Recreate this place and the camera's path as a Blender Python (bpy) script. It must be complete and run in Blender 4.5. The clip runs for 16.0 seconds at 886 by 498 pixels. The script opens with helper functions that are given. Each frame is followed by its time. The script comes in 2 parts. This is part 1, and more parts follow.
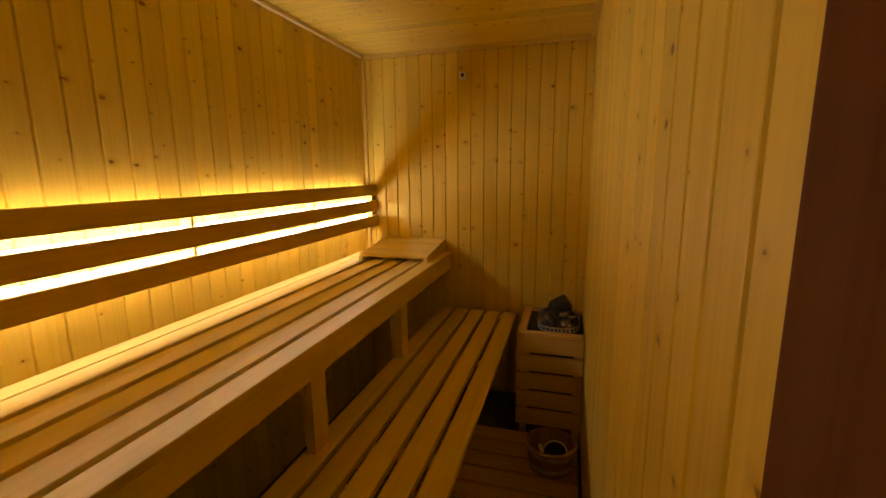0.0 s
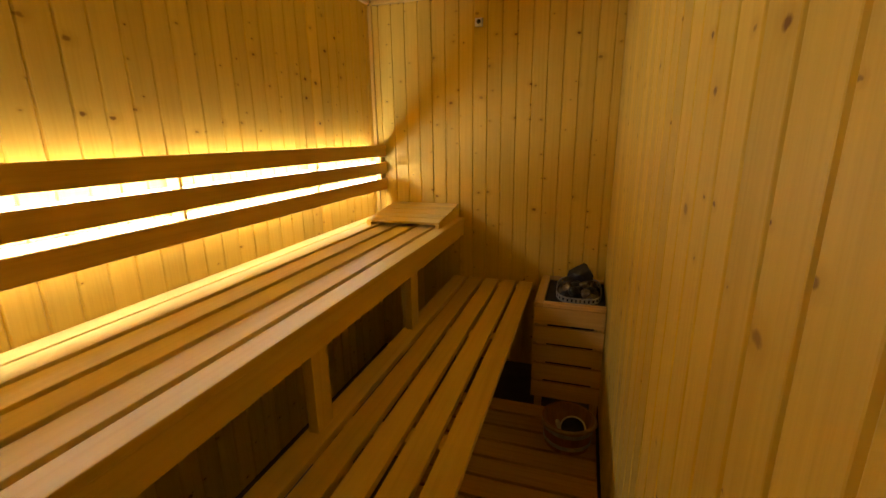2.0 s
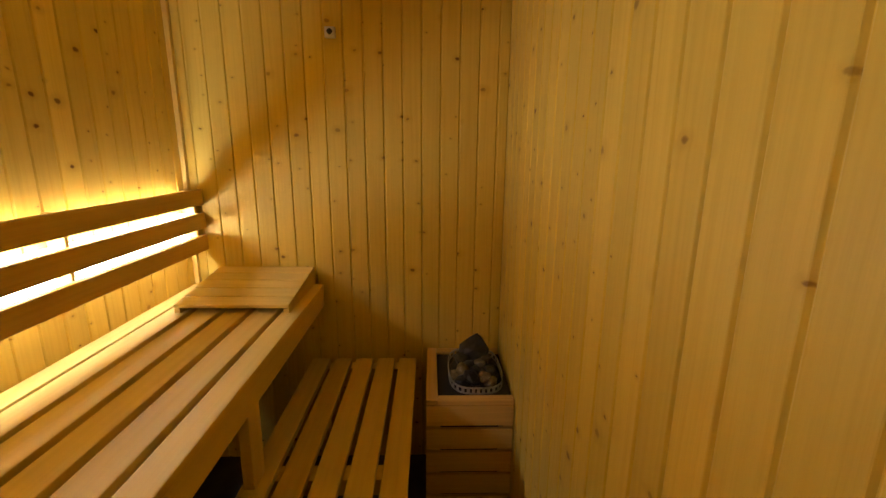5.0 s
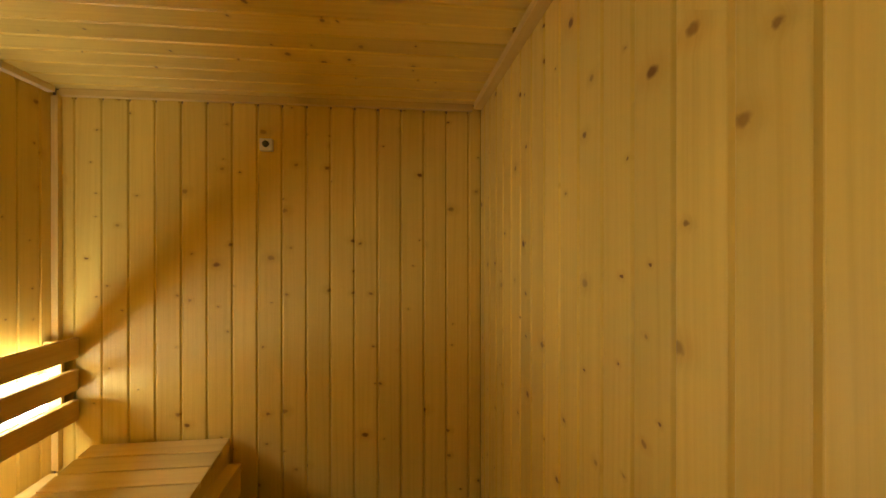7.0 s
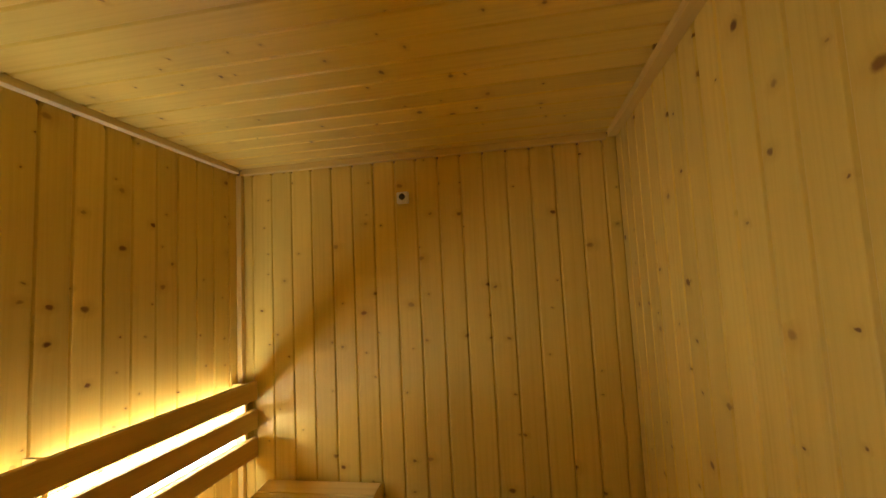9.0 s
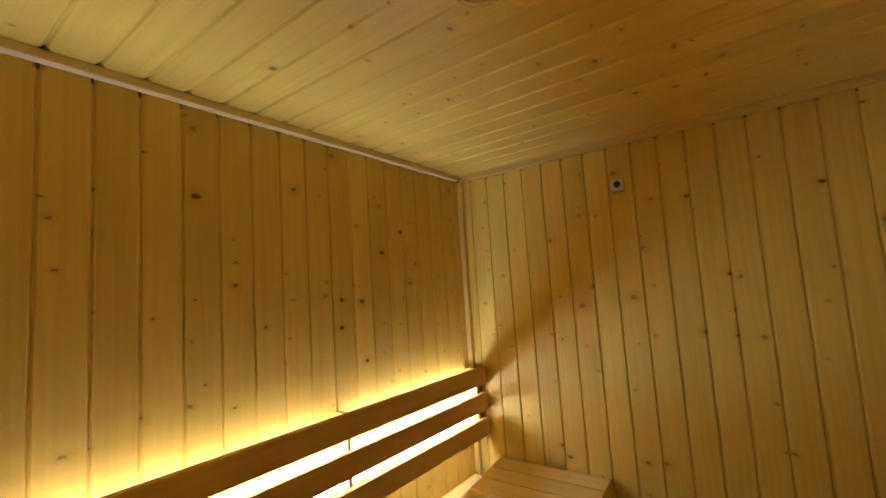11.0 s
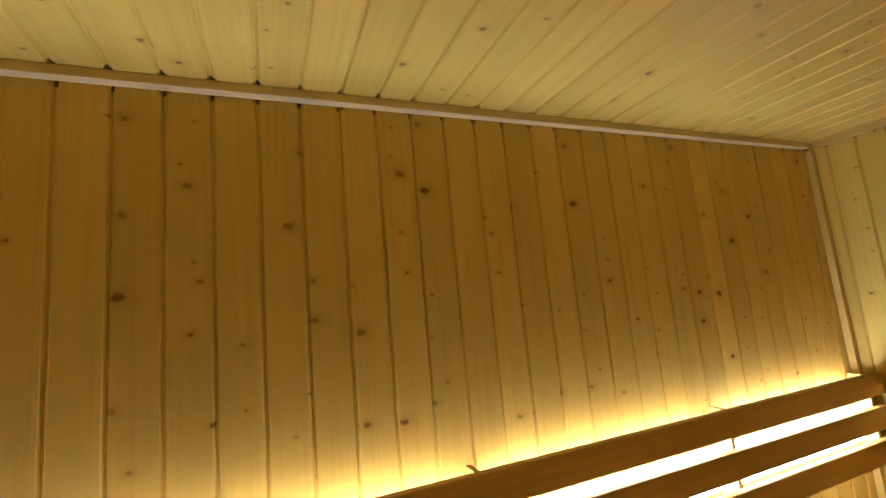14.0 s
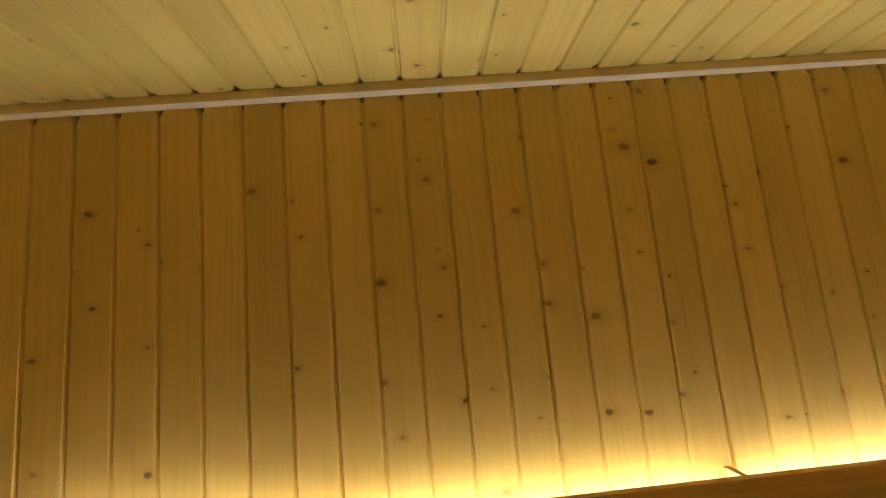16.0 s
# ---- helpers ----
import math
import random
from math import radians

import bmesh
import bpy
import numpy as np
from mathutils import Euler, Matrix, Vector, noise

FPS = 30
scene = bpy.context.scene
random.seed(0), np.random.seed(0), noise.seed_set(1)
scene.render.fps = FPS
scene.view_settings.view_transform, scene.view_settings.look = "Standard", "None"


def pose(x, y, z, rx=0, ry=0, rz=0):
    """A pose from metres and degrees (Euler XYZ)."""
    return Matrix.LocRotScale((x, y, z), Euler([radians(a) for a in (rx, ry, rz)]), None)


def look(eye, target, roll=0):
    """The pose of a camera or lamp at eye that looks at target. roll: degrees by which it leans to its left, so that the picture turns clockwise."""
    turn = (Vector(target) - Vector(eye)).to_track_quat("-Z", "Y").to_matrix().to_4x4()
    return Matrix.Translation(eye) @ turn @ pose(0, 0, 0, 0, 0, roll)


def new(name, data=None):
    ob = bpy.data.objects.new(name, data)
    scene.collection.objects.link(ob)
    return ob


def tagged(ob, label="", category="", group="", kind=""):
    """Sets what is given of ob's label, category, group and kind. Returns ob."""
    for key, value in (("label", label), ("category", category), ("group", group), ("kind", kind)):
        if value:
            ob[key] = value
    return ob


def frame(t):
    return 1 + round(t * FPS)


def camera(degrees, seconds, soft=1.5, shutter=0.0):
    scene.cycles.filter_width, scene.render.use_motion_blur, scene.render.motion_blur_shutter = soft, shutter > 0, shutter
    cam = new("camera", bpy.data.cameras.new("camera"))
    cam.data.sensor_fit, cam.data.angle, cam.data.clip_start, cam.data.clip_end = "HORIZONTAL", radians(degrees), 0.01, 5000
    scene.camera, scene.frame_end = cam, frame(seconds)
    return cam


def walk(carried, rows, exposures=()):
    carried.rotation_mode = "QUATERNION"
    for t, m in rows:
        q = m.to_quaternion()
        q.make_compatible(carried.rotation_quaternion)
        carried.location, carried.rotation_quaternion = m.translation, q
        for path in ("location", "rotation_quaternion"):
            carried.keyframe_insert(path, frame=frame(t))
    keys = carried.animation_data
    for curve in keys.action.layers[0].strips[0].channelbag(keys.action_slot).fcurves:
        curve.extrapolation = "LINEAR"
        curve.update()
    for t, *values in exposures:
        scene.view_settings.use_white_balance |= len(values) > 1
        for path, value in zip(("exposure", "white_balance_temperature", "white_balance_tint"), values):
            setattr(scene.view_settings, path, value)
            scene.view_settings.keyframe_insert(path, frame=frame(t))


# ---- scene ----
cam = camera(91.8, 16.0, soft=1.45)
PATH = [
    (0, (1.376, -2.799, 1.474), (0.822, -0.91, 1.124), -0.6),
    (0.5, (1.353, -2.694, 1.45), (0.82, -0.824, 0.984), -1.0),
    (1, (1.341, -2.671, 1.439), (0.863, -0.812, 0.877), -1.0),
    (1.5, (1.341, -2.656, 1.454), (0.736, -0.809, 0.982), -1.4),
    (2, (1.336, -2.652, 1.441), (0.73, -0.814, 0.938), -0.8),
    (2.5, (1.31, -2.628, 1.426), (0.67, -0.816, 0.873), -0.9),
    (3, (1.287, -2.588, 1.429), (0.621, -0.791, 0.859), -2.5),
    (3.5, (1.246, -2.414, 1.475), (0.955, -0.488, 1.02), 0.3),
    (3.7, (1.23, -2.331, 1.485), (0.986, -0.396, 1.042), -0.2),
    (5.8, (1.117, -1.845, 1.614), (1.289, 0.097, 1.171), 1.7),
    (6, (1.155, -1.769, 1.601), (1.314, 0.199, 1.277), 1.0),
    (6.5, (1.14, -1.68, 1.67), (1.422, 0.292, 1.495), 1.1),
    (7, (1.152, -1.628, 1.703), (1.388, 0.358, 1.7), 0.0),
    (7.5, (1.165, -1.607, 1.734), (1.384, 0.376, 1.88), -1.1),
    (8, (1.149, -1.595, 1.738), (1.231, 0.396, 1.909), -1.2),
    (8.5, (1.134, -1.595, 1.74), (1.023, 0.395, 1.913), -2.0),
    (9, (1.121, -1.586, 1.733), (0.781, 0.378, 1.904), -2.8),
    (9.2, (1.113, -1.587, 1.740), (0.681, 0.361, 1.899), -3.2),
    (11.3, (1.076, -1.672, 1.736), (-0.203, -0.15, 1.95), -4.7),
    (11.5, (1.044, -1.729, 1.729), (-0.303, -0.269, 1.961), -5.6),
    (12, (1.02, -1.785, 1.74), (-0.519, -0.533, 1.992), -6.3),
    (12.5, (1.009, -1.826, 1.741), (-0.607, -0.676, 2.006), -5.9),
    (13, (0.991, -1.874, 1.74), (-0.705, -0.851, 2.024), -5.6),
    (13.5, (0.966, -1.924, 1.742), (-0.81, -1.048, 2.021), -5.4),
    (14, (0.949, -1.959, 1.746), (-0.883, -1.204, 2.021), -5.1),
    (14.5, (0.938, -1.986, 1.746), (-0.948, -1.379, 2.023), -5.0),
    (15, (0.919, -2.029, 1.756), (-1.013, -1.573, 2.004), -5.0),
    (15.5, (0.901, -2.068, 1.755), (-1.058, -1.743, 1.997), -5.0),
    (16, (0.893, -2.128, 1.749), (-1.084, -2.025, 2.035), -5.2),
]
EXPOSURES = [(0.0, -1.92, 9100, 18), (1.0, -1.60, 8000, 14), (3.7, -1.60, 7400, 13), (6.0, -1.62, 7000, 12),
             (9.2, -1.86, 6500, 10), (11.3, -1.82, 5600, 9), (16.0, -1.80, 5350, 9)]
walk(cam, [(t, look(eye, target, roll)) for t, eye, target, roll in PATH], EXPOSURES)

# ---- light: the room is closed; its lamps are the LED strips behind the backrest, the top row added ----
LED_COLOUR = (0.96, 1.0, 1.22)
LED_STRENGTH = 86.0
# the first height is an extra row, added to brighten ceiling and wall glow
STRIP_HEIGHTS = (1.341, 1.279, 1.184)
STRIP_OUT = 0.021
world = bpy.data.worlds.new("world")
scene.world = world
world.use_nodes = True
world.node_tree.nodes["Background"].inputs["Color"].default_value = (0.02, 0.02, 0.02, 1)
world.node_tree.nodes["Background"].inputs["Strength"].default_value = 0.02

# ---- plan, in metres: left wall x = 0, back wall y = 0, duckboard top z = 0 ----
WIDE = 1.49
FRONT = -3.05
HIGH = 2.25
FLOOR = -0.045
PITCH = 0.0866



# ---- materials ----
class Nodes:
    def __init__(self, name):
        self.mat = bpy.data.materials.new(name)
        self.mat.use_nodes = True
        self.tree = self.mat.node_tree
        self.bsdf = self.tree.nodes["Principled BSDF"]

    def add(self, kind, **props):
        n = self.tree.nodes.new(kind)
        for key, value in props.items():
            setattr(n, key, value)
        return n

    def link(self, a, b):
        self.tree.links.new(a, b)

    def feed(self, socket, value):
        if hasattr(value, "is_output"):
            self.link(value, socket)
        else:
            socket.default_value = value

    def math(self, op, a, b=0.0, c=0.0, clamp=False):
        n = self.add("ShaderNodeMath", operation=op, use_clamp=clamp)
        for i, v in enumerate((a, b, c)):
            self.feed(n.inputs[i], v)
        return n.outputs[0]

    def mix(self, fac, a, b, blend="MIX"):
        n = self.add("ShaderNodeMix", data_type="RGBA", blend_type=blend)
        self.feed(n.inputs[0], fac)
        for i, v in ((6, a), (7, b)):
            self.feed(n.inputs[i], v if hasattr(v, "is_output") else (*v, 1))
        return n.outputs[2]

    def ramp(self, fac, lo, hi):
        n = self.add("ShaderNodeMapRange", interpolation_type="SMOOTHSTEP")
        self.feed(n.inputs[0], fac)
        n.inputs[1].default_value, n.inputs[2].default_value = lo, hi
        return n.outputs[0]

    def noise(self, vec, scale, detail=3.0, rough=0.55):
        n = self.add("ShaderNodeTexNoise")
        self.link(vec, n.inputs["Vector"])
        n.inputs["Scale"].default_value = scale
        n.inputs["Detail"].default_value = detail
        n.inputs["Roughness"].default_value = rough
        return n.outputs["Fac"]

    def xyz(self, x, y, z):
        n = self.add("ShaderNodeCombineXYZ")
        for i, v in enumerate((x, y, z)):
            self.feed(n.inputs[i], v)
        return n.outputs[0]

    def bump(self, height, strength, distance):
        n = self.add("ShaderNodeBump")
        self.link(height, n.inputs["Height"])
        n.inputs["Strength"].default_value = strength
        n.inputs["Distance"].default_value = distance
        self.link(n.outputs[0], self.bsdf.inputs["Normal"])


def wood(name, light, dark, knots=0.0, spread=0.25, rough=0.5, island=False, rings=1.0, knot=(0.13, 0.040, 0.007), gloss=0.35):
    """Sawn wood whose grain runs along the piece's own z axis, with a different plank on every piece."""
    m = Nodes(name)
    sep = m.add("ShaderNodeSeparateXYZ")
    m.link(m.add("ShaderNodeTexCoord").outputs["Object"], sep.inputs[0])
    if island:
        rand = m.add("ShaderNodeNewGeometry").outputs["Random Per Island"]
    else:
        rand = m.add("ShaderNodeObjectInfo").outputs["Random"]
    x, y, z = (sep.outputs[i] for i in range(3))
    shift = m.math("MULTIPLY", rand, 137.0)
    zs = m.math("ADD", z, shift)
    xs = m.math("ADD", x, m.math("MULTIPLY", rand, 31.0))
    # knots, one cell of wood in a few
    if knots:
        v = m.add("ShaderNodeTexVoronoi", voronoi_dimensions="2D", feature="F1")
        wob = m.math("MULTIPLY", m.noise(m.xyz(xs, y, zs), 55.0, 3.0), 0.016)
        m.link(m.xyz(m.math("ADD", xs, wob), m.math("ADD", m.math("MULTIPLY", zs, 1.45), wob), 0.0), v.inputs["Vector"])
        v.inputs["Scale"].default_value = 7.5
        cell = m.add("ShaderNodeSeparateColor")
        m.link(v.outputs["Color"], cell.inputs[0])
        there = m.math("GREATER_THAN", cell.outputs[0], 1.0 - knots)
        size = m.math("MULTIPLY_ADD", m.math("POWER", cell.outputs[1], 2.6), 0.085, 0.030)
        ratio = m.math("DIVIDE", v.outputs["Distance"], size)
        firm = m.math("MULTIPLY_ADD", cell.outputs[2], 0.55, 0.45)
        core = m.math("MULTIPLY", m.math("MULTIPLY", there, firm), m.math("SUBTRACT", 1.0, m.ramp(ratio, 0.40, 1.15)))
        halo = m.math("MULTIPLY", there, m.math("SUBTRACT", 1.0, m.ramp(ratio, 0.8, 3.6)))
        bend = m.math("MULTIPLY", halo, 0.006)
    else:
        core = halo = bend = 0.0
    # growth rings: long streaks that swing slowly along the piece
    sway = m.math("MULTIPLY", m.noise(m.xyz(m.math("MULTIPLY", rand, 50.0), 0.0, m.math("MULTIPLY", zs, 0.9)), 1.0, 2.0), 0.045)
    across = m.math("ADD", m.math("ADD", xs, sway), bend)
    grain = m.noise(m.xyz(m.math("MULTIPLY", across, 85.0 * rings), m.math("MULTIPLY", y, 60.0), m.math("MULTIPLY", zs, 1.6)), 1.0, 4.0, 0.6)
    fibre = m.noise(m.xyz(m.math("MULTIPLY", across, 420.0), m.math("MULTIPLY", y, 300.0), m.math("MULTIPLY", zs, 14.0)), 1.0, 2.0)
    patch = m.noise(m.xyz(m.math("MULTIPLY", xs, 5.0), y, m.math("MULTIPLY", zs, 1.3)), 1.0, 2.0)
    streak = m.ramp(grain, 0.36, 0.68)
    mid = tuple((a + b) / 2 for a, b in zip(light, dark))
    col = m.mix(streak, light, mid)
    col = m.mix(m.math("MULTIPLY", m.ramp(grain, 0.56, 0.80), 0.7), col, dark)
    col = m.mix(m.math("MULTIPLY", m.ramp(fibre, 0.45, 0.75), 0.14), col, dark)
    tone = m.math("MULTIPLY_ADD", m.math("SUBTRACT", rand, 0.5), spread, 1.0)
    tone = m.math("MULTIPLY_ADD", m.math("SUBTRACT", patch, 0.5), 0.28, tone)
    hsv = m.add("ShaderNodeHueSaturation")
    m.link(col, hsv.inputs["Color"])
    m.link(tone, hsv.inputs["Value"])
    col = hsv.outputs[0]
    if knots:
        col = m.mix(m.math("MULTIPLY", halo, 0.30), col, (dark[0] * 0.72, dark[1] * 0.58, dark[2] * 0.4))
        col = m.mix(m.math("MULTIPLY", core, 0.92), col, knot)
    m.link(col, m.bsdf.inputs["Base Color"])
    m.feed(m.bsdf.inputs["Roughness"], m.math("MULTIPLY_ADD", grain, 0.18, rough - 0.09))
    m.bsdf.inputs["Specular IOR Level"].default_value = gloss
    m.bump(m.math("ADD", grain, m.math("MULTIPLY", fibre, 0.5)), 0.35, 0.0008)
    return m.mat


def plain(name, colour, rough=0.5, metal=0.0, mottle=0.2, scale=25.0, relief=0.15):
    m = Nodes(name)
    co = m.add("ShaderNodeTexCoord").outputs["Object"]
    n = m.noise(co, scale, 4.0)
    fine = m.noise(co, scale * 9, 2.0)
    col = m.mix(m.ramp(n, 0.3, 0.7), tuple(c * (1 - mottle) for c in colour), tuple(min(1.0, c * (1 + mottle)) for c in colour))
    m.link(col, m.bsdf.inputs["Base Color"])
    m.bsdf.inputs["Metallic"].default_value = metal
    m.feed(m.bsdf.inputs["Roughness"], m.math("MULTIPLY_ADD", n, 0.2, rough - 0.1))
    m.bump(m.math("ADD", n, fine), relief, 0.001)
    return m.mat


def glow(name, colour, strength):
    m = Nodes(name)
    m.bsdf.inputs["Base Color"].default_value = (0.9, 0.9, 0.85, 1)
    m.bsdf.inputs["Emission Color"].default_value = (*colour, 1)
    m.bsdf.inputs["Emission Strength"].default_value = strength
    return m.mat


SPRUCE = wood("spruce_cladding", (0.735, 0.525, 0.100), (0.64, 0.432, 0.070), knots=0.46, spread=0.16, rough=0.42, gloss=0.22)
SPRUCE_CEILING = wood("spruce_ceiling", (0.735, 0.525, 0.100), (0.64, 0.432, 0.070), knots=0.46, spread=0.16, rough=0.36, gloss=0.40, island=True)
LATH = wood("spruce_lath", (0.82, 0.66, 0.33), (0.72, 0.54, 0.24), spread=0.1)
ASPEN = wood("bench_wood", (0.74, 0.53, 0.145), (0.65, 0.44, 0.105), spread=0.12, rings=0.6, rough=0.45)
ALDER = wood("backrest_wood", (0.64, 0.41, 0.10), (0.53, 0.32, 0.065), spread=0.08, rings=0.6, rough=0.5)
DUCK = wood("duckboard_wood", (0.58, 0.34, 0.11), (0.42, 0.22, 0.06), spread=0.2, rough=0.6)
CRATE = wood("guard_wood", (0.70, 0.46, 0.15), (0.56, 0.33, 0.09), spread=0.15)
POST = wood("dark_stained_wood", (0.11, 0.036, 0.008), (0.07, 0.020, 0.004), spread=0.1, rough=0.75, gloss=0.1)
STAVE = wood("bucket_wood", (0.40, 0.20, 0.07), (0.27, 0.125, 0.04), spread=0.2)
HANDLE_WOOD = wood("bucket_handle_wood", (0.42, 0.28, 0.12), (0.30, 0.18, 0.07), spread=0.1)
PALE = wood("ladle_wood", (0.80, 0.66, 0.46), (0.66, 0.50, 0.30), spread=0.1)
RENDER = plain("rough_timber_core", (0.30, 0.20, 0.10), 0.8)
TILE = plain("floor_screed", (0.10, 0.085, 0.07), 0.7, scale=8.0)
BLACK_STEEL = plain("black_steel", (0.007, 0.007, 0.008), 0.6, 0.0)
BASKET_STEEL = plain("basket_steel", (0.50, 0.47, 0.42), 0.4, 0.6)
CHROME = plain("chrome", (0.75, 0.75, 0.76), 0.15, 1.0, 0.05)
STONE = plain("heater_stone", (0.022, 0.020, 0.018), 0.4, 0.0, 0.5, 30.0, 0.5)
PALE_STONE = plain("pale_stone", (0.16, 0.12, 0.075), 0.25, 0.0, 0.4, 30.0, 0.4)
WHITE_PLASTIC = plain("white_plastic", (0.74, 0.72, 0.68), 0.4, 0.0, 0.06)
DARK_PLASTIC = plain("dark_plastic", (0.03, 0.028, 0.026), 0.4)
FROST = plain("frosted_glass", (0.45, 0.45, 0.44), 0.25, 0.0, 0.1)
TUBE = glow("led_light", LED_COLOUR, LED_STRENGTH)


# ---- mesh helpers ----
def mesh_of(bm, name, mat, smooth=False):
    me = bpy.data.meshes.new(name)
    bmesh.ops.recalc_face_normals(bm, faces=bm.faces)
    bm.to_mesh(me)
    bm.free()
    me.materials.append(mat)
    if smooth:
        for p in me.polygons:
            p.use_smooth = True
    return me


def child(name, me, parent, m, label=""):
    ob = new(name, me)
    ob.parent = parent
    ob.matrix_basis = m
    if label:
        tagged(ob, label)
    return ob


def part(name, bm, mat, parent, label="", m=None, smooth=False):
    return child(name, mesh_of(bm, name, mat, smooth), parent, m or Matrix.Identity(4), label)


def thing(name, label, category, m=None, group="", kind=""):
    ob = new(name)
    ob.empty_display_size = 0.1
    ob.matrix_basis = m or Matrix.Identity(4)
    return tagged(ob, label, category, group, kind)


def box(sx, sy, sz, bevel=0.003, at=(0, 0, 0), bm=None, seg=2):
    """A box with eased edges, sx by sy by sz, centred on at."""
    out = bm or bmesh.new()
    made = bmesh.ops.create_cube(out, size=1.0, matrix=Matrix.Translation(at) @ Matrix.Diagonal((sx, sy, sz, 1)))
    if bevel:
        vs = set(made["verts"])
        es = [e for e in out.edges if e.verts[0] in vs and e.verts[1] in vs]
        bmesh.ops.bevel(out, geom=es, offset=min(bevel, 0.45 * min(sx, sy, sz)), segments=seg, affect="EDGES", profile=0.6)
    return out


def turned(profile, steps=32, closed=False):
    """A lathe shape about z from (radius, height) pairs."""
    bm = bmesh.new()
    rings = []
    for r, h in profile:
        rings.append([bm.verts.new((r * math.cos(2 * math.pi * i / steps), r * math.sin(2 * math.pi * i / steps), h)) for i in range(steps)])
    pairs = list(zip(rings, rings[1:])) + ([(rings[-1], rings[0])] if closed else [])
    for a, b in pairs:
        for i in range(steps):
            j = (i + 1) % steps
            bm.faces.new((a[i], a[j], b[j], b[i]))
    if not closed:
        bm.faces.new(rings[0])
        bm.faces.new(rings[-1])
    return bm


ALONG_Y = Matrix.Rotation(math.radians(-90), 4, "X")      # piece's z to world y
ALONG_X = Matrix.Rotation(math.radians(90), 4, "Y")       # piece's z to world x


def at(x, y, z, turn=None):
    m = Matrix.Translation((x, y, z))
    return m @ turn if turn else m


def board_section(bm, wide, long, base=Matrix.Identity(4), nicks=(0.0, 0.0)):
    """A tongue-and-groove board: face at y = 0 looking along +y, z from 0 to long, a V joint on both edges.
    nicks: how far its corners are broken away at the low and the high end."""
    def ring(w, z):
        h, g, d = w / 2, 0.0014, 0.0056
        sec = [(-h, -0.014), (-h, -d), (-h + g, -d), (-h + g + 0.0034, -0.0007), (-h + g + 0.0052, 0.0),
               (h - g - 0.0052, 0.0), (h - g - 0.0034, -0.0007), (h - g, -d), (h, -d), (h, -0.014)]
        return [bm.verts.new(base @ Vector((x, y, z))) for x, y in sec]

    rings = []
    low, high = nicks
    if low and wide > 0.05:
        rings += [ring(wide - 0.008, 0), ring(wide - 0.008, low)]
    rings.append(ring(wide, low if rings else 0))
    if high and wide > 0.05:
        rings += [ring(wide, long - high), ring(wide - 0.008, long - high), ring(wide - 0.008, long)]
    else:
        rings.append(ring(wide, long))
    for lo, hi in zip(rings, rings[1:]):
        n = len(lo)
        for i in range(n):
            j = (i + 1) % n
            bm.faces.new((lo[i], lo[j], hi[j], hi[i]))
    bm.faces.new(list(reversed(rings[0])))
    bm.faces.new(rings[-1])


# ---- the structure ----
def slab(name, lo, hi, mat, label, category):
    size = [b - a for a, b in zip(lo, hi)]
    mid = [(a + b) / 2 for a, b in zip(lo, hi)]
    ob = new(name, mesh_of(box(*size, bevel=0), name, mat))
    ob.location = mid
    return tagged(ob, label, category, kind="structure")


T = 0.12
B = 0.0145
floor = slab("floor", (-T, FRONT - T, FLOOR - 0.1), (WIDE + T, T, FLOOR), TILE, "dark grey screed floor under the wooden duckboard", "floor")
wall_back = slab("wall_back", (-T, B, FLOOR), (WIDE + T, T, HIGH + 0.02), RENDER, "end wall clad in upright knotty spruce boards", "wall")
wall_left = slab("wall_left", (-T, FRONT - B, FLOOR), (-B, B, HIGH + 0.02), RENDER, "long wall clad in upright knotty spruce boards behind the benches", "wall")
wall_right = slab("wall_right", (WIDE + B, FRONT - B, FLOOR), (WIDE + T, B, HIGH + 0.02), RENDER, "long wall clad in upright knotty spruce boards beside the heater", "wall")
wall_front = slab("wall_front", (-T, FRONT - T, FLOOR), (WIDE + T, FRONT - B, HIGH + 0.02), RENDER, "plain spruce-clad wall closing the cabin at its entrance", "wall")


def make_ceiling():
    """Ceiling boards across the cabin, joined in one mesh; local x runs along the cabin, z across it."""
    bm = bmesh.new()
    first = -1.969 + PITCH * 23
    k = 0
    while True:
        hi = min(first - k * PITCH, -0.0)
        lo = max(first - (k + 1) * PITCH, FRONT)
        k += 1
        if hi <= FRONT + 0.004:
            break
        if hi - lo < 0.016:
            continue
        board_section(bm, hi - lo, WIDE, Matrix.Translation(((hi + lo) / 2, 0, 0)), (0.033, 0.040))
    ob = new("ceiling", mesh_of(bm, "ceiling", SPRUCE_CEILING))
    # local x to world y, local y to world -z, local z to world x... kept right-handed
    ob.matrix_basis = Matrix(((0, 0, 1, 0), (1, 0, 0, 0), (0, -1, 0, HIGH), (0, 0, 0, 1))) @ Matrix.Identity(4)
    return tagged(ob, "low ceiling of knotty spruce boards laid across the cabin", "ceiling", kind="structure")


make_ceiling()
slab("ceiling_deck", (-T, FRONT - T, HIGH + 0.02), (WIDE + T, T, HIGH + 0.1), RENDER, "timber deck above the ceiling boards", "ceiling")


# ---- benches ----
def slat_mesh(wide, thick, long, mat, bevel=0.004):
    """A bench slat along its own z, top face up at y = 0 before turning; centred."""
    return mesh_of(box(wide, thick, long, bevel), "slat", mat)


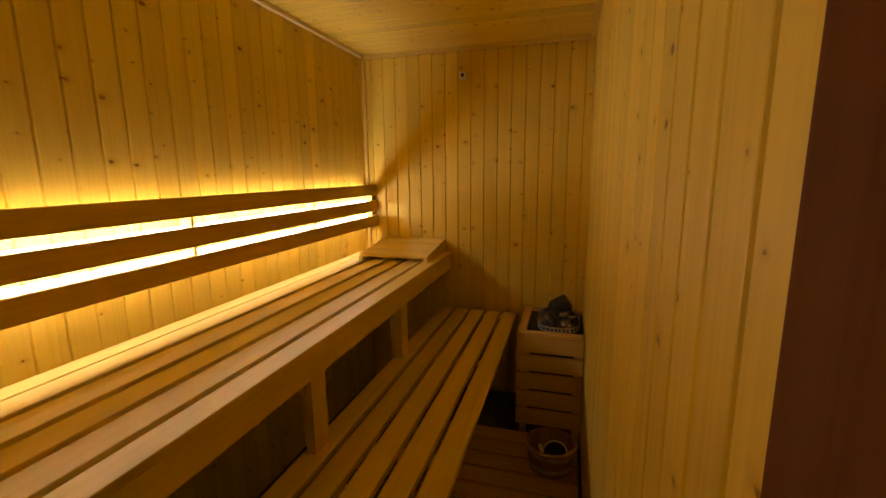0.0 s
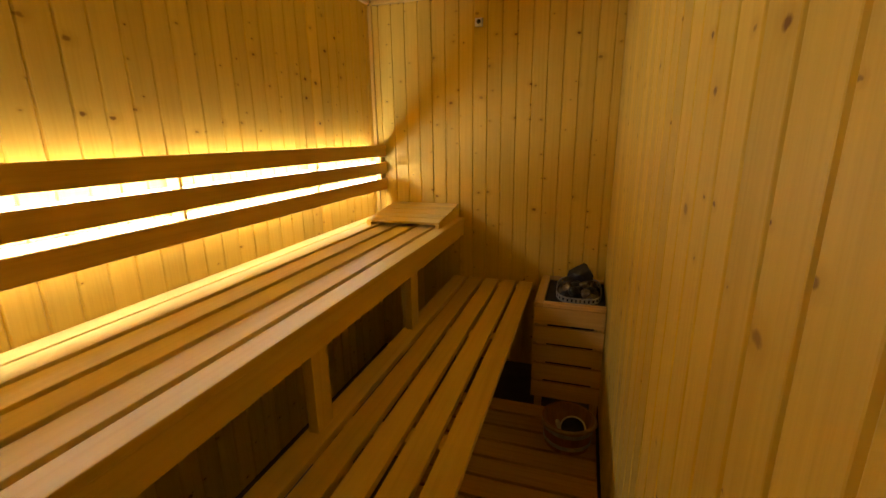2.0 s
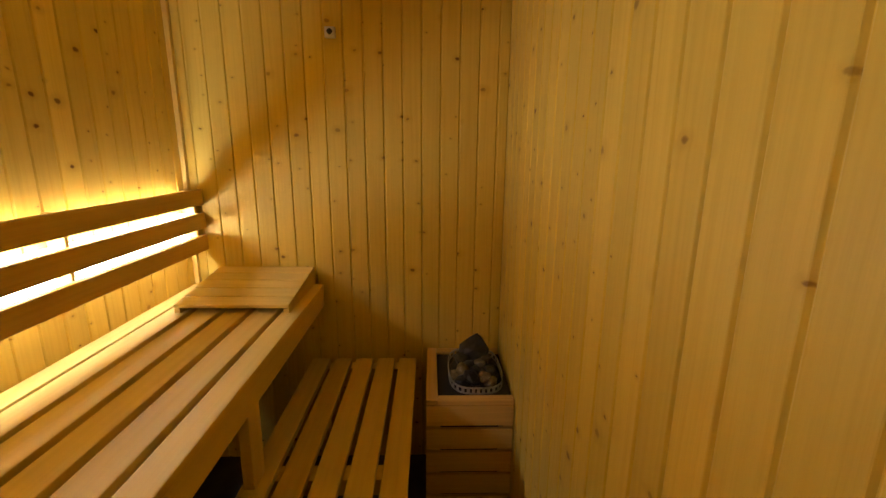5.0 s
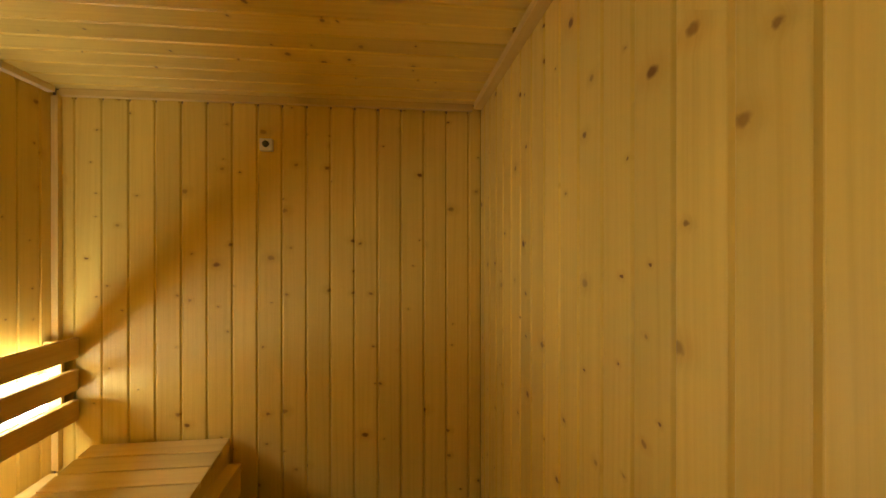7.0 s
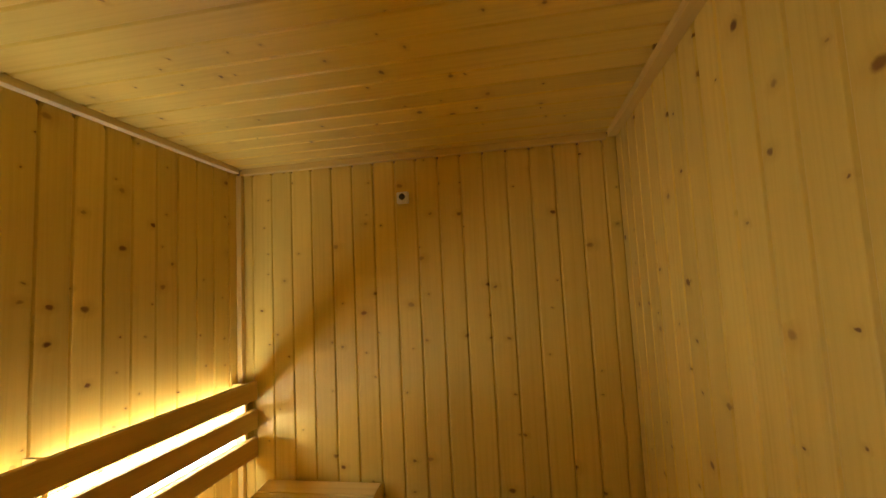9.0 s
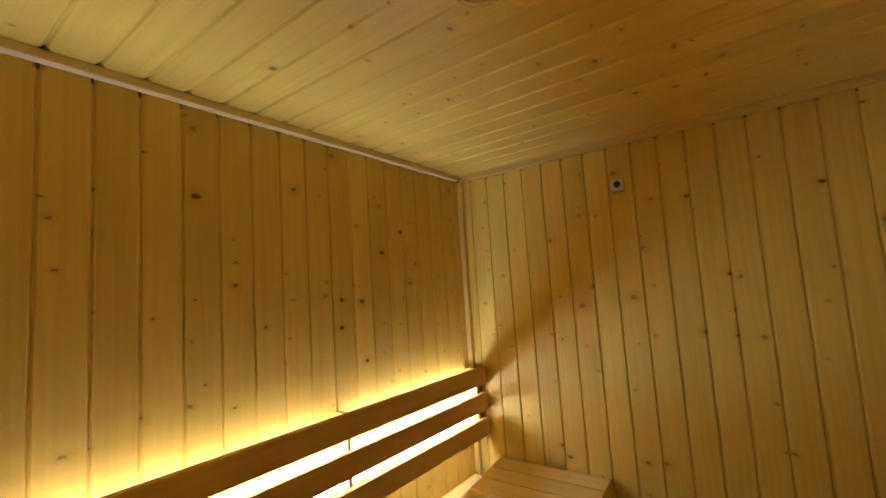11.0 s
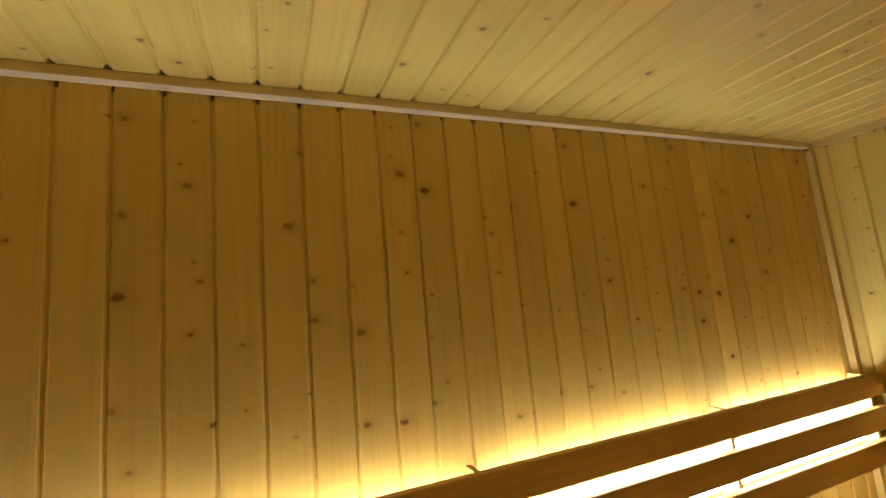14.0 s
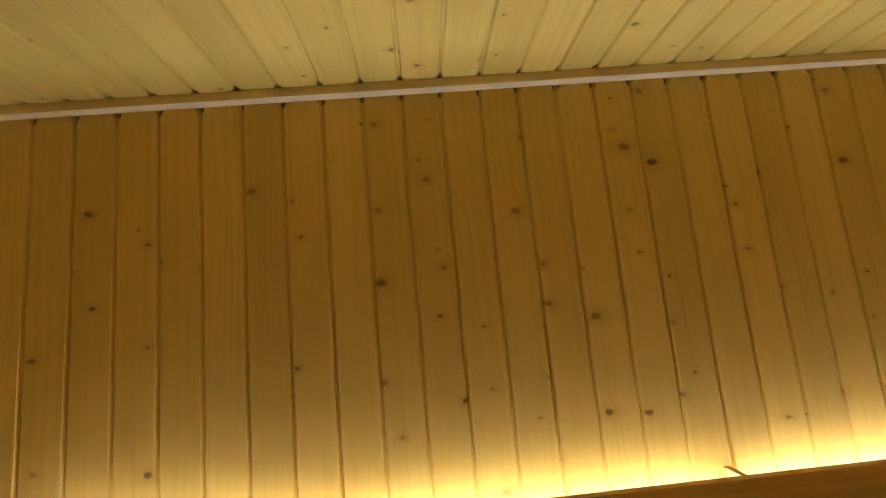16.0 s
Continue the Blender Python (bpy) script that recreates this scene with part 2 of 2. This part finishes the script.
def make_upper_bench():
    b = thing("upper_bench", "pale smooth wooden sauna bench with gaps between its long slats", "bench", at(0.31, -1.44, FLOOR))
    inv = b.matrix_basis.inverted()
    top, thick, long = 0.944, 0.026, 2.98
    edges = ((0.004, 0.074), (0.086, 0.174), (0.197, 0.293), (0.317, 0.405), (0.429, 0.522), (0.544, 0.624))
    meshes = {}
    for a, c in edges:
        w = round(c - a, 3)
        if w not in meshes:
            meshes[w] = slat_mesh(w, thick, long, ASPEN)
        child("slat", meshes[w], b, inv @ at((a + c) / 2, FRONT / 2, top - thick / 2, ALONG_Y))
    part("fascia", box(0.022, 0.084, long, 0.003), ASPEN, b, "broad front rail of the bench", inv @ at(0.610, FRONT / 2, top - thick - 0.0425, ALONG_Y))
    beam = mesh_of(box(0.07, 0.06, 0.58, 0.003), "cross_beam", ASPEN)
    post = mesh_of(box(0.035, 0.085, 0.944 - 0.111 - FLOOR, 0.003), "post", ASPEN)
    for y in (-0.06, -0.86, -1.64, -2.42, -2.82):
        child("cross_beam", beam, b, inv @ at(0.30, y, top - thick - 0.031, ALONG_X @ Matrix.Rotation(math.radians(90), 4, "Z")))
    for y in (-0.86, -1.64, -2.42):
        child("post", post, b, inv @ at(0.583, y, (0.944 - 0.111 + FLOOR) / 2))
    return b


def make_lower_bench():
    b = thing("lower_bench", "lower wooden sauna step bench of five long slats", "bench", at(0.81, -1.44, FLOOR))
    inv = b.matrix_basis.inverted()
    top, thick, long = 0.552, 0.027, 2.98
    me = slat_mesh(0.087, thick, long, ASPEN)
    for k in range(5):
        child("slat", me, b, inv @ at(0.594 + 0.1085 * k, FRONT / 2, top - thick / 2, ALONG_Y))
    beam = mesh_of(box(0.07, 0.06, 0.47, 0.003), "cross_beam", ASPEN)
    leg = mesh_of(box(0.045, 0.07, 0.552 - 0.088 - FLOOR, 0.003), "leg", ASPEN)
    for y in (-0.06, -0.80, -1.57, -2.35, -2.82):
        child("cross_beam", beam, b, inv @ at(0.80, y, top - thick - 0.0305, ALONG_X @ Matrix.Rotation(math.radians(90), 4, "Z")))
    for y in (-0.06, -0.80, -1.57, -2.35, -2.82):
        child("leg", leg, b, inv @ at(0.60, y, (0.552 - 0.088 + FLOOR) / 2))
    return b


make_upper_bench()
make_lower_bench()


# ---- backrest with its light ----
def make_backrest():
    b = thing("backrest", "three-board reddish wooden backrest fixed along the wall", "backrest", at(0.05, -1.43, 1.26))
    inv = b.matrix_basis.inverted()
    long = 2.94
    for z in (1.3615, 1.253, 1.148):
        me = mesh_of(box(0.022, 0.073, long, 0.004), "board", ALDER)
        child("board", me, b, inv @ at(0.071, -0.012 - long / 2, z, ALONG_Y))
    me = mesh_of(box(0.056, 0.014, 0.276, 0.002), "bracket", ASPEN)
    for y in (-0.052, -0.765, -1.555, -2.335, -2.92):
        child("bracket", me, b, inv @ at(0.0305, y, 1.255))
    return b


make_backrest()


def lay_strips():
    """Slim LED tubes on the wall, hidden behind the boards of the backrest; the top row is added fill light."""
    stops = (-0.066, -0.765, -1.555, -2.335, -2.908)
    for z in STRIP_HEIGHTS:
        for k in range(4):
            hi, lo = stops[k] - 0.009, stops[k + 1] + 0.009
            half = (hi - lo) / 2
            t = thing("led_tube", "lit warm white LED tube on the wall behind the backrest, top row added as fill light", "lamp", at(0.0, (lo + hi) / 2, z), group="LED tubes")
            part("base_rail", box(0.009, 0.012, hi - lo, 0.0005, seg=1), WHITE_PLASTIC, t, "white plastic base rail", at(0.0050, 0, 0, ALONG_Y))
            part("diffuser", turned([(0.011, -half + 0.004), (0.011, half - 0.004)], 20), TUBE, t, "glowing milky tube", at(STRIP_OUT, 0, 0, ALONG_Y))


lay_strips()


# ---- headrest on the upper bench ----
def make_headrest():
    h = thing("headrest", "wedge-shaped slatted wooden headrest on the upper bench", "headrest", at(0.355, -0.225, 0.944))
    x0, x1, y0, y1 = -0.225, 0.225, -0.20, 0.205
    z0, z1 = 0.036, 0.086
    tilt = math.atan2(z1 - z0, y1 - y0)
    slope = math.hypot(z1 - z0, y1 - y0)
    n = 5
    w = slope / n
    me = mesh_of(box(w - 0.007, 0.016, x1 - x0, 0.003), "slat", ASPEN)
    for k in range(n):
        s = (k + 0.5) / n
        m = at(0, y0 + (y1 - y0) * s, z0 + (z1 - z0) * s - 0.008) @ Matrix.Rotation(tilt, 4, "X") @ ALONG_X @ Matrix.Rotation(math.radians(90), 4, "Z")
        child("slat", me, h, m)
    for x in (x0 + 0.012, x1 - 0.012):
        bm = bmesh.new()
        pts = [(y0 + 0.004, 0.0), (y1, 0.0), (y1, z1 - 0.0165), (y0 + 0.004, z0 - 0.0165)]
        a = [bm.verts.new((x - 0.011, y, z)) for y, z in pts]
        c = [bm.verts.new((x + 0.011, y, z)) for y, z in pts]
        bm.faces.new(a)
        bm.faces.new(c)
        for i in range(4):
            j = (i + 1) % 4
            bm.faces.new((a[i], a[j], c[j], c[i]))
        part("side_panel", bm, ASPEN, h)
    part("front_rail", box(x1 - x0 - 0.05, 0.016, 0.012, 0.003), ASPEN, h, "", at(0, y0 + 0.05, 0.0265))
    return h


make_headrest()


# ---- heater in its wooden guard ----
HX0, HX1, HY0, HY1, HTOP = 1.124, 1.486, -0.488, -0.006, 0.594


def make_heater():
    h = thing("sauna_heater", "electric sauna heater with black top in a slatted wooden guard", "heater", at((HX0 + HX1) / 2, (HY0 + HY1) / 2, FLOOR))
    inv = h.matrix_basis.inverted()
    wide, deep = HX1 - HX0, HY1 - HY0
    # top frame
    part("top_rail", box(0.048, 0.022, deep, 0.003), CRATE, h, "", inv @ at(HX0 + 0.024, (HY0 + HY1) / 2, HTOP - 0.011, ALONG_Y))
    for y in (HY0 + 0.020, HY1 - 0.024):
        part("top_rail", box(0.022, 0.040, wide - 0.05, 0.003), CRATE, h, "", inv @ at(HX0 + 0.049 + (wide - 0.05) / 2, y, HTOP - 0.0115, ALONG_X))
    # slats of the guard
    front = mesh_of(box(0.093, 0.018, wide - 0.002, 0.003), "guard_slat", CRATE)
    side = mesh_of(box(0.018, 0.093, deep - 0.024, 0.003), "guard_slat", CRATE)
    for k in range(5):
        z = HTOP - 0.0225 - 0.049 - 0.1095 * k
        child("guard_slat", front, h, inv @ at((HX0 + HX1) / 2, HY0 + 0.010, z, ALONG_X @ Matrix.Rotation(math.radians(90), 4, "Z")) @ Matrix.Rotation(math.radians(90), 4, "Z"))
        child("guard_slat", side, h, inv @ at(HX0 + 0.010, (HY0 + HY1) / 2 + 0.01, z, ALONG_Y))
    leg = mesh_of(box(0.04, 0.04, HTOP - 0.024 - FLOOR, 0.003), "corner_post", CRATE)
    for x in (HX0 + 0.040, HX1 - 0.025):
        for y in (HY0 + 0.041, HY1 - 0.025):
            child("corner_post", leg, h, inv @ at(x, y, (HTOP - 0.024 + FLOOR) / 2))
    # steel body and top plate
    part("body", box(wide - 0.12, deep - 0.12, 0.46, 0.01), BLACK_STEEL, h, "black steel heater body", inv @ at((HX0 + HX1) / 2 + 0.01, (HY0 + HY1) / 2, 0.31))
    part("top_plate", box(wide - 0.052, deep - 0.088, 0.012, 0.002), BLACK_STEEL, h, "matt black steel top plate", inv @ at(HX0 + 0.049 + (wide - 0.05) / 2, (HY0 + HY1) / 2 - 0.004, HTOP - 0.02))
    # perforated rim of the stone basket
    cx, cy, rx, ry = 1.345, -0.235, 0.118, 0.185
    base = HTOP - 0.014

    def oval(a, grow=0.0):
        c, s = math.cos(a), math.sin(a)
        k = (abs(c) ** 3.2 + abs(s) ** 3.2) ** (-1 / 3.2)
        return cx + (rx + grow) * c * k, cy + (ry + grow) * s * k

    for z0, z1 in ((0.0, 0.007), (0.024, 0.032)):
        bm = bmesh.new()
        rows = [[bm.verts.new((*oval(2 * math.pi * i / 56, g), base + z)) for i in range(56)] for g, z in ((0, z0), (0.003, z0), (0.003, z1), (0, z1))]
        for r in range(4):
            a, c = rows[r], rows[(r + 1) % 4]
            for i in range(56):
                j = (i + 1) % 56
                bm.faces.new((a[i], a[j], c[j], c[i]))
        part("basket_rim", bm, BASKET_STEEL, h, "perforated bare steel rim", inv)
    bar = mesh_of(box(0.014, 0.003, 0.018, 0.001, seg=1), "basket_bar", BASKET_STEEL)
    for i in range(36):
        a = 2 * math.pi * i / 36
        x, y = oval(a, 0.0015)
        x2, y2 = oval(a + 0.02, 0.0015)
        child("basket_bar", bar, h, inv @ at(x, y, base + 0.0155, Matrix.Rotation(math.atan2(y2 - y, x2 - x), 4, "Z")))
    return cx, cy, rx, ry, base


HEATER = make_heater()


def make_stone(size, flat, mat, seed):
    r = random.Random(seed)
    bm = bmesh.new()
    bmesh.ops.create_icosphere(bm, subdivisions=2, radius=1.0)
    for v in bm.verts:
        k = 1 + 0.30 * noise.noise(v.co * 1.3 + Vector((seed * 3.1, 0, 0))) + 0.10 * noise.noise(v.co * 3.1 + Vector((0, seed, 0)))
        v.co = Vector((v.co.x * size[0], v.co.y * size[1], v.co.z * size[2])) * k
    # split faces, as broken rock has
    for _ in range(4):
        d = Vector((r.uniform(-1, 1), r.uniform(-1, 1), r.uniform(-1, 1))).normalized()
        lim = 0.62 * abs(Vector((d.x * size[0], d.y * size[1], d.z * size[2])).length)
        for v in bm.verts:
            over = v.co.dot(d) - lim
            if over > 0:
                v.co -= d * over * flat
    return mesh_of(bm, "heater_stone", mat)


def lay_stones():
    cx, cy, rx, ry, base = HEATER
    kinds = [make_stone((s, s * 0.8, s * 0.6), 0.9, STONE if k % 4 else PALE_STONE, k) for k, s in enumerate((0.044, 0.036, 0.050, 0.033, 0.040, 0.046))]
    r = random.Random(3)
    spots = []
    for layer, (shrink, z) in enumerate(((0.84, 0.012), (0.62, 0.034))):
        for gx in range(-3, 4):
            for gy in range(-5, 6):
                x = gx * 0.058 + (0.029 if (gy + layer) % 2 else 0)
                y = gy * 0.054
                if (abs(x) / (rx * shrink)) ** 2.6 + (abs(y) / (ry * shrink)) ** 2.6 < 1.0:
                    spots.append((cx + x + r.uniform(-.006, .006), cy + y + r.uniform(-.006, .006), base + z + r.uniform(-.004, .006)))
    for i, (x, y, z) in enumerate(spots):
        ob = new("heater_stone", kinds[i % len(kinds)])
        ob.matrix_basis = at(x, y, z) @ Euler((r.uniform(-.5, .5), r.uniform(-.5, .5), r.uniform(0, 6.28))).to_matrix().to_4x4()
        tagged(ob, "broken grey stone heaped in the heater basket", "stone", group="heater stones")
    # one large upright slab at the back of the heap
    ob = new("heater_stone", make_stone((0.105, 0.040, 0.066), 0.97, STONE, 21))
    ob.matrix_basis = at(cx + 0.0, cy + 0.085, base + 0.072) @ Euler((-0.45, -0.50, 0.20)).to_matrix().to_4x4()
    tagged(ob, "large dark slab of stone standing out of the heap", "stone", group="heater stones")


lay_stones()


# ---- bucket and ladle on the duckboard ----
def make_bucket():
    b = thing("bucket", "low brown wooden sauna bucket with hoops beside the heater", "bucket", at(1.335, -0.765, 0.0))
    n = 18
    for k in range(n):
        bm = bmesh.new()
        a0, a1 = 2 * math.pi * (k + 0.015) / n, 2 * math.pi * (k + 0.985) / n
        ring = []
        for r, z in ((0.104, 0.0), (0.122, 0.135), (0.111, 0.135), (0.093, 0.0)):
            ring.append([bm.verts.new((r * math.cos(a), r * math.sin(a), z)) for a in (a0, (a0 + a1) / 2, a1)])
        for i in range(4):
            p, q = ring[i], ring[(i + 1) % 4]
            for j in range(2):
                bm.faces.new((p[j], p[j + 1], q[j + 1], q[j]))
        bm.faces.new([r[0] for r in ring])
        bm.faces.new([r[2] for r in ring])
        part("stave", bm, STAVE, b)
    part("bottom", turned([(0.095, 0.012), (0.095, 0.026)], 28), STAVE, b)
    for z, r in ((0.035, 0.1095), (0.105, 0.1185)):
        part("hoop", turned([(r, z - 0.01), (r + 0.002, z - 0.01), (r + 0.0035, z + 0.01), (r + 0.0015, z + 0.01)], 36, closed=True), BASKET_STEEL, b, "thin metal hoop")
    # bail handle lying over to one side
    bm = bmesh.new()
    rows = []
    for i in range(25):
        a = math.pi * i / 24
        c = Vector((0.128 * math.cos(a), 0, 0.128 * math.sin(a)))
        rows.append([bm.verts.new(c * (1 + 0.06 * math.cos(u)) + Vector((0, 0.008 * math.sin(u), 0))) for u in (2 * math.pi * q / 8 for q in range(8))])
    for p, q in zip(rows, rows[1:]):
        for i in range(8):
            bm.faces.new((p[i], p[(i + 1) % 8], q[(i + 1) % 8], q[i]))
    part("handle", bm, HANDLE_WOOD, b, "pale bent wooden handle", at(0, 0, 0.122) @ Euler((math.radians(84), 0, math.radians(25))).to_matrix().to_4x4(), smooth=True)
    return b


make_bucket()


def make_ladle():
    l = thing("ladle", "dark ladle with a pale rim in the bucket, standing in for shade and glint there", "ladle", at(1.335, -0.765, 0.03))
    m = Matrix.Translation((0.030, -0.012, 0.022)) @ Euler((math.radians(24), math.radians(-16), math.radians(20))).to_matrix().to_4x4()
    # dark bowl stands in for shadow in the bucket's right half, pale rim for a glint
    part("bowl", turned([(0.020, 0.0), (0.048, 0.014), (0.057, 0.058), (0.054, 0.058), (0.045, 0.018), (0.016, 0.005)], 28), DARK_PLASTIC, l, "", m, smooth=True)
    part("rim", turned([(0.0535, 0.0585), (0.0600, 0.0585), (0.0600, 0.0640), (0.0535, 0.0640)], 32, closed=True), PALE, l, "pale wooden rim standing in for a glint", m)
    part("shaft", turned([(0.007, 0.02), (0.007, 0.11), (0.010, 0.15), (0.009, 0.165), (0.004, 0.168)], 14), PALE, l, "pale turned wooden handle", m @ Matrix.Translation((-0.066, 0, 0)), smooth=True)
    return l


make_ladle()


# ---- small fixtures ----
def make_sensor():
    s = thing("temperature_sensor", "small white square sensor with round dark cap on the wall", "sensor", at(0.702, 0.0, 2.076))
    part("housing", box(0.044, 0.024, 0.044, 0.004), WHITE_PLASTIC, s, "", at(0, -0.012, 0))
    out = Matrix.Rotation(math.radians(90), 4, "X")
    for a in (0, 90):
        part("slot_bar", box(0.026, 0.003, 0.005, 0.0008), DARK_PLASTIC, s, "dark bar across the cap", at(0, -0.0245, 0.002, Matrix.Rotation(math.radians(a), 4, "Y")))
    part("cap", turned([(0.0115, 0.0), (0.0115, 0.004), (0.009, 0.008), (0.005, 0.010)], 24), DARK_PLASTIC, s, "round dark slotted cap", at(0, -0.0235, 0.002, out))
    return s


make_sensor()


def make_spot():
    s = thing("ceiling_spotlight", "round recessed ceiling spotlight with a chrome ring, switched off", "lamp", at(0.762, -1.038, HIGH))
    part("ring", turned([(0.036, -0.006), (0.044, -0.010), (0.056, -0.004), (0.058, 0.0), (0.036, 0.0)], 40, closed=True), CHROME, s, "polished chrome ring", smooth=True)
    part("lens", turned([(0.035, 0.0), (0.035, -0.003), (0.020, -0.005)], 32), FROST, s, "grey frosted glass lens")
    return s


make_spot()


# ---- laths where walls and ceiling meet ----
def lath(name, sx, sy, long, m, label, mat=LATH):
    ob = new(name, mesh_of(box(sx, sy, long, 0.002), name, mat))
    ob.matrix_basis = m
    return tagged(ob, label, "trim", kind="structure")


lath("trim_left", 0.025, 0.021, 2.98, at(0.013, FRONT / 2, HIGH - 0.011, ALONG_Y), "pale narrow lath along the ceiling edge above the benches")
lath("trim_right", 0.032, 0.024, 2.98, at(WIDE - 0.0165, FRONT / 2, HIGH - 0.0125, ALONG_Y), "pale narrow lath along the ceiling edge over the heater", ASPEN)
lath("trim_back", 0.024, 0.024, WIDE - 0.062, at(WIDE / 2 - 0.003, -0.0125, HIGH - 0.0125, ALONG_X), "pale thin lath along the ceiling edge of the end wall", ASPEN)
lath("trim_front", 0.024, 0.024, WIDE - 0.062, at(WIDE / 2 - 0.003, FRONT + 0.0125, HIGH - 0.0125, ALONG_X), "pale thin lath along the ceiling edge of the entrance wall")
for ny, y in (("trim_corner_back", -0.012), ("trim_corner_front", FRONT + 0.012)):
    lath(ny, 0.022, 0.022, HIGH - 0.026 - 0.945, at(0.012, y, (HIGH - 0.026 + 0.945) / 2), "pale square lath upright in the corner of the wall", ASPEN)

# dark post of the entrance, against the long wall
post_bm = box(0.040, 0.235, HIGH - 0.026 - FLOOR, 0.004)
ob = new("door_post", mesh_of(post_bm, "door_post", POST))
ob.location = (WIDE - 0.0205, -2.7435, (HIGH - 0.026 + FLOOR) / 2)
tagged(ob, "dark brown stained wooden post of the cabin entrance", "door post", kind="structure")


# ---- duckboard on the floor ----
def make_duckboard():
    d = thing("duckboard", "dark worn wooden duckboard of cross slats on the floor", "duckboard", at(1.19, -1.6, FLOOR))
    inv = d.matrix_basis.inverted()
    x0, x1 = 0.70, 1.472
    me = mesh_of(box(0.020, 0.104, x1 - x0, 0.004), "slat", DUCK)
    k = 0
    while True:
        yy = -0.866 + 0.1205 * 2 + 0.0602 - 0.1205 * k
        if yy < -2.80:
            break
        child("slat", me, d, inv @ at((x0 + x1) / 2, yy, -0.010, ALONG_X))
        k += 1
    bear = mesh_of(box(0.04, 0.0235, 2.2, 0.002), "bearer", DUCK)
    for x in (0.78, 1.09, 1.40):
        child("bearer", bear, d, inv @ at(x, -1.65, -0.0325, ALONG_Y))
    return d


make_duckboard()


# ---- cladding boards, one by one ----
def clad(wall, length, first, count, place, lo_lim, hi_lim, pitch=PITCH):
    """Boards on a wall: joints at first + k * pitch, trimmed to the wall's ends."""
    inv = wall.matrix_basis.inverted()
    meshes = {}
    for k in range(count):
        a, c = max(first + k * pitch, lo_lim), min(first + (k + 1) * pitch, hi_lim)
        w = round(c - a, 4)
        if w < 0.016:
            continue
        if w not in meshes:
            bm = bmesh.new()
            board_section(bm, w, length, nicks=(0.0, 0.030))
            meshes[w] = mesh_of(bm, "board", SPRUCE)
        child("board", meshes[w], wall, inv @ place((a + c) / 2))


def turn_z(deg):
    return Matrix.Rotation(math.radians(deg), 4, "Z")


LENGTH = HIGH - 0.002 - FLOOR
for w in (wall_back, wall_left, wall_right, wall_front):
    w.matrix_basis = Matrix.Translation(w.location)
clad(wall_back, LENGTH, 0.06 - PITCH, 18, lambda u: at(u, 0, FLOOR + 0.001, turn_z(180)), -0.005, WIDE + 0.005)
clad(wall_left, LENGTH, -1.971 - 13 * PITCH, 38, lambda u: at(0, u, FLOOR + 0.001, turn_z(-90)), FRONT, -0.001)
clad(wall_right, LENGTH, -0.967 - 24 * 0.089, 38, lambda u: at(WIDE, u, FLOOR + 0.001, turn_z(90)), FRONT, -0.001, 0.089)
clad(wall_front, LENGTH, 0.0, 18, lambda u: at(u, FRONT, FLOOR + 0.001), 0.001, WIDE - 0.001)
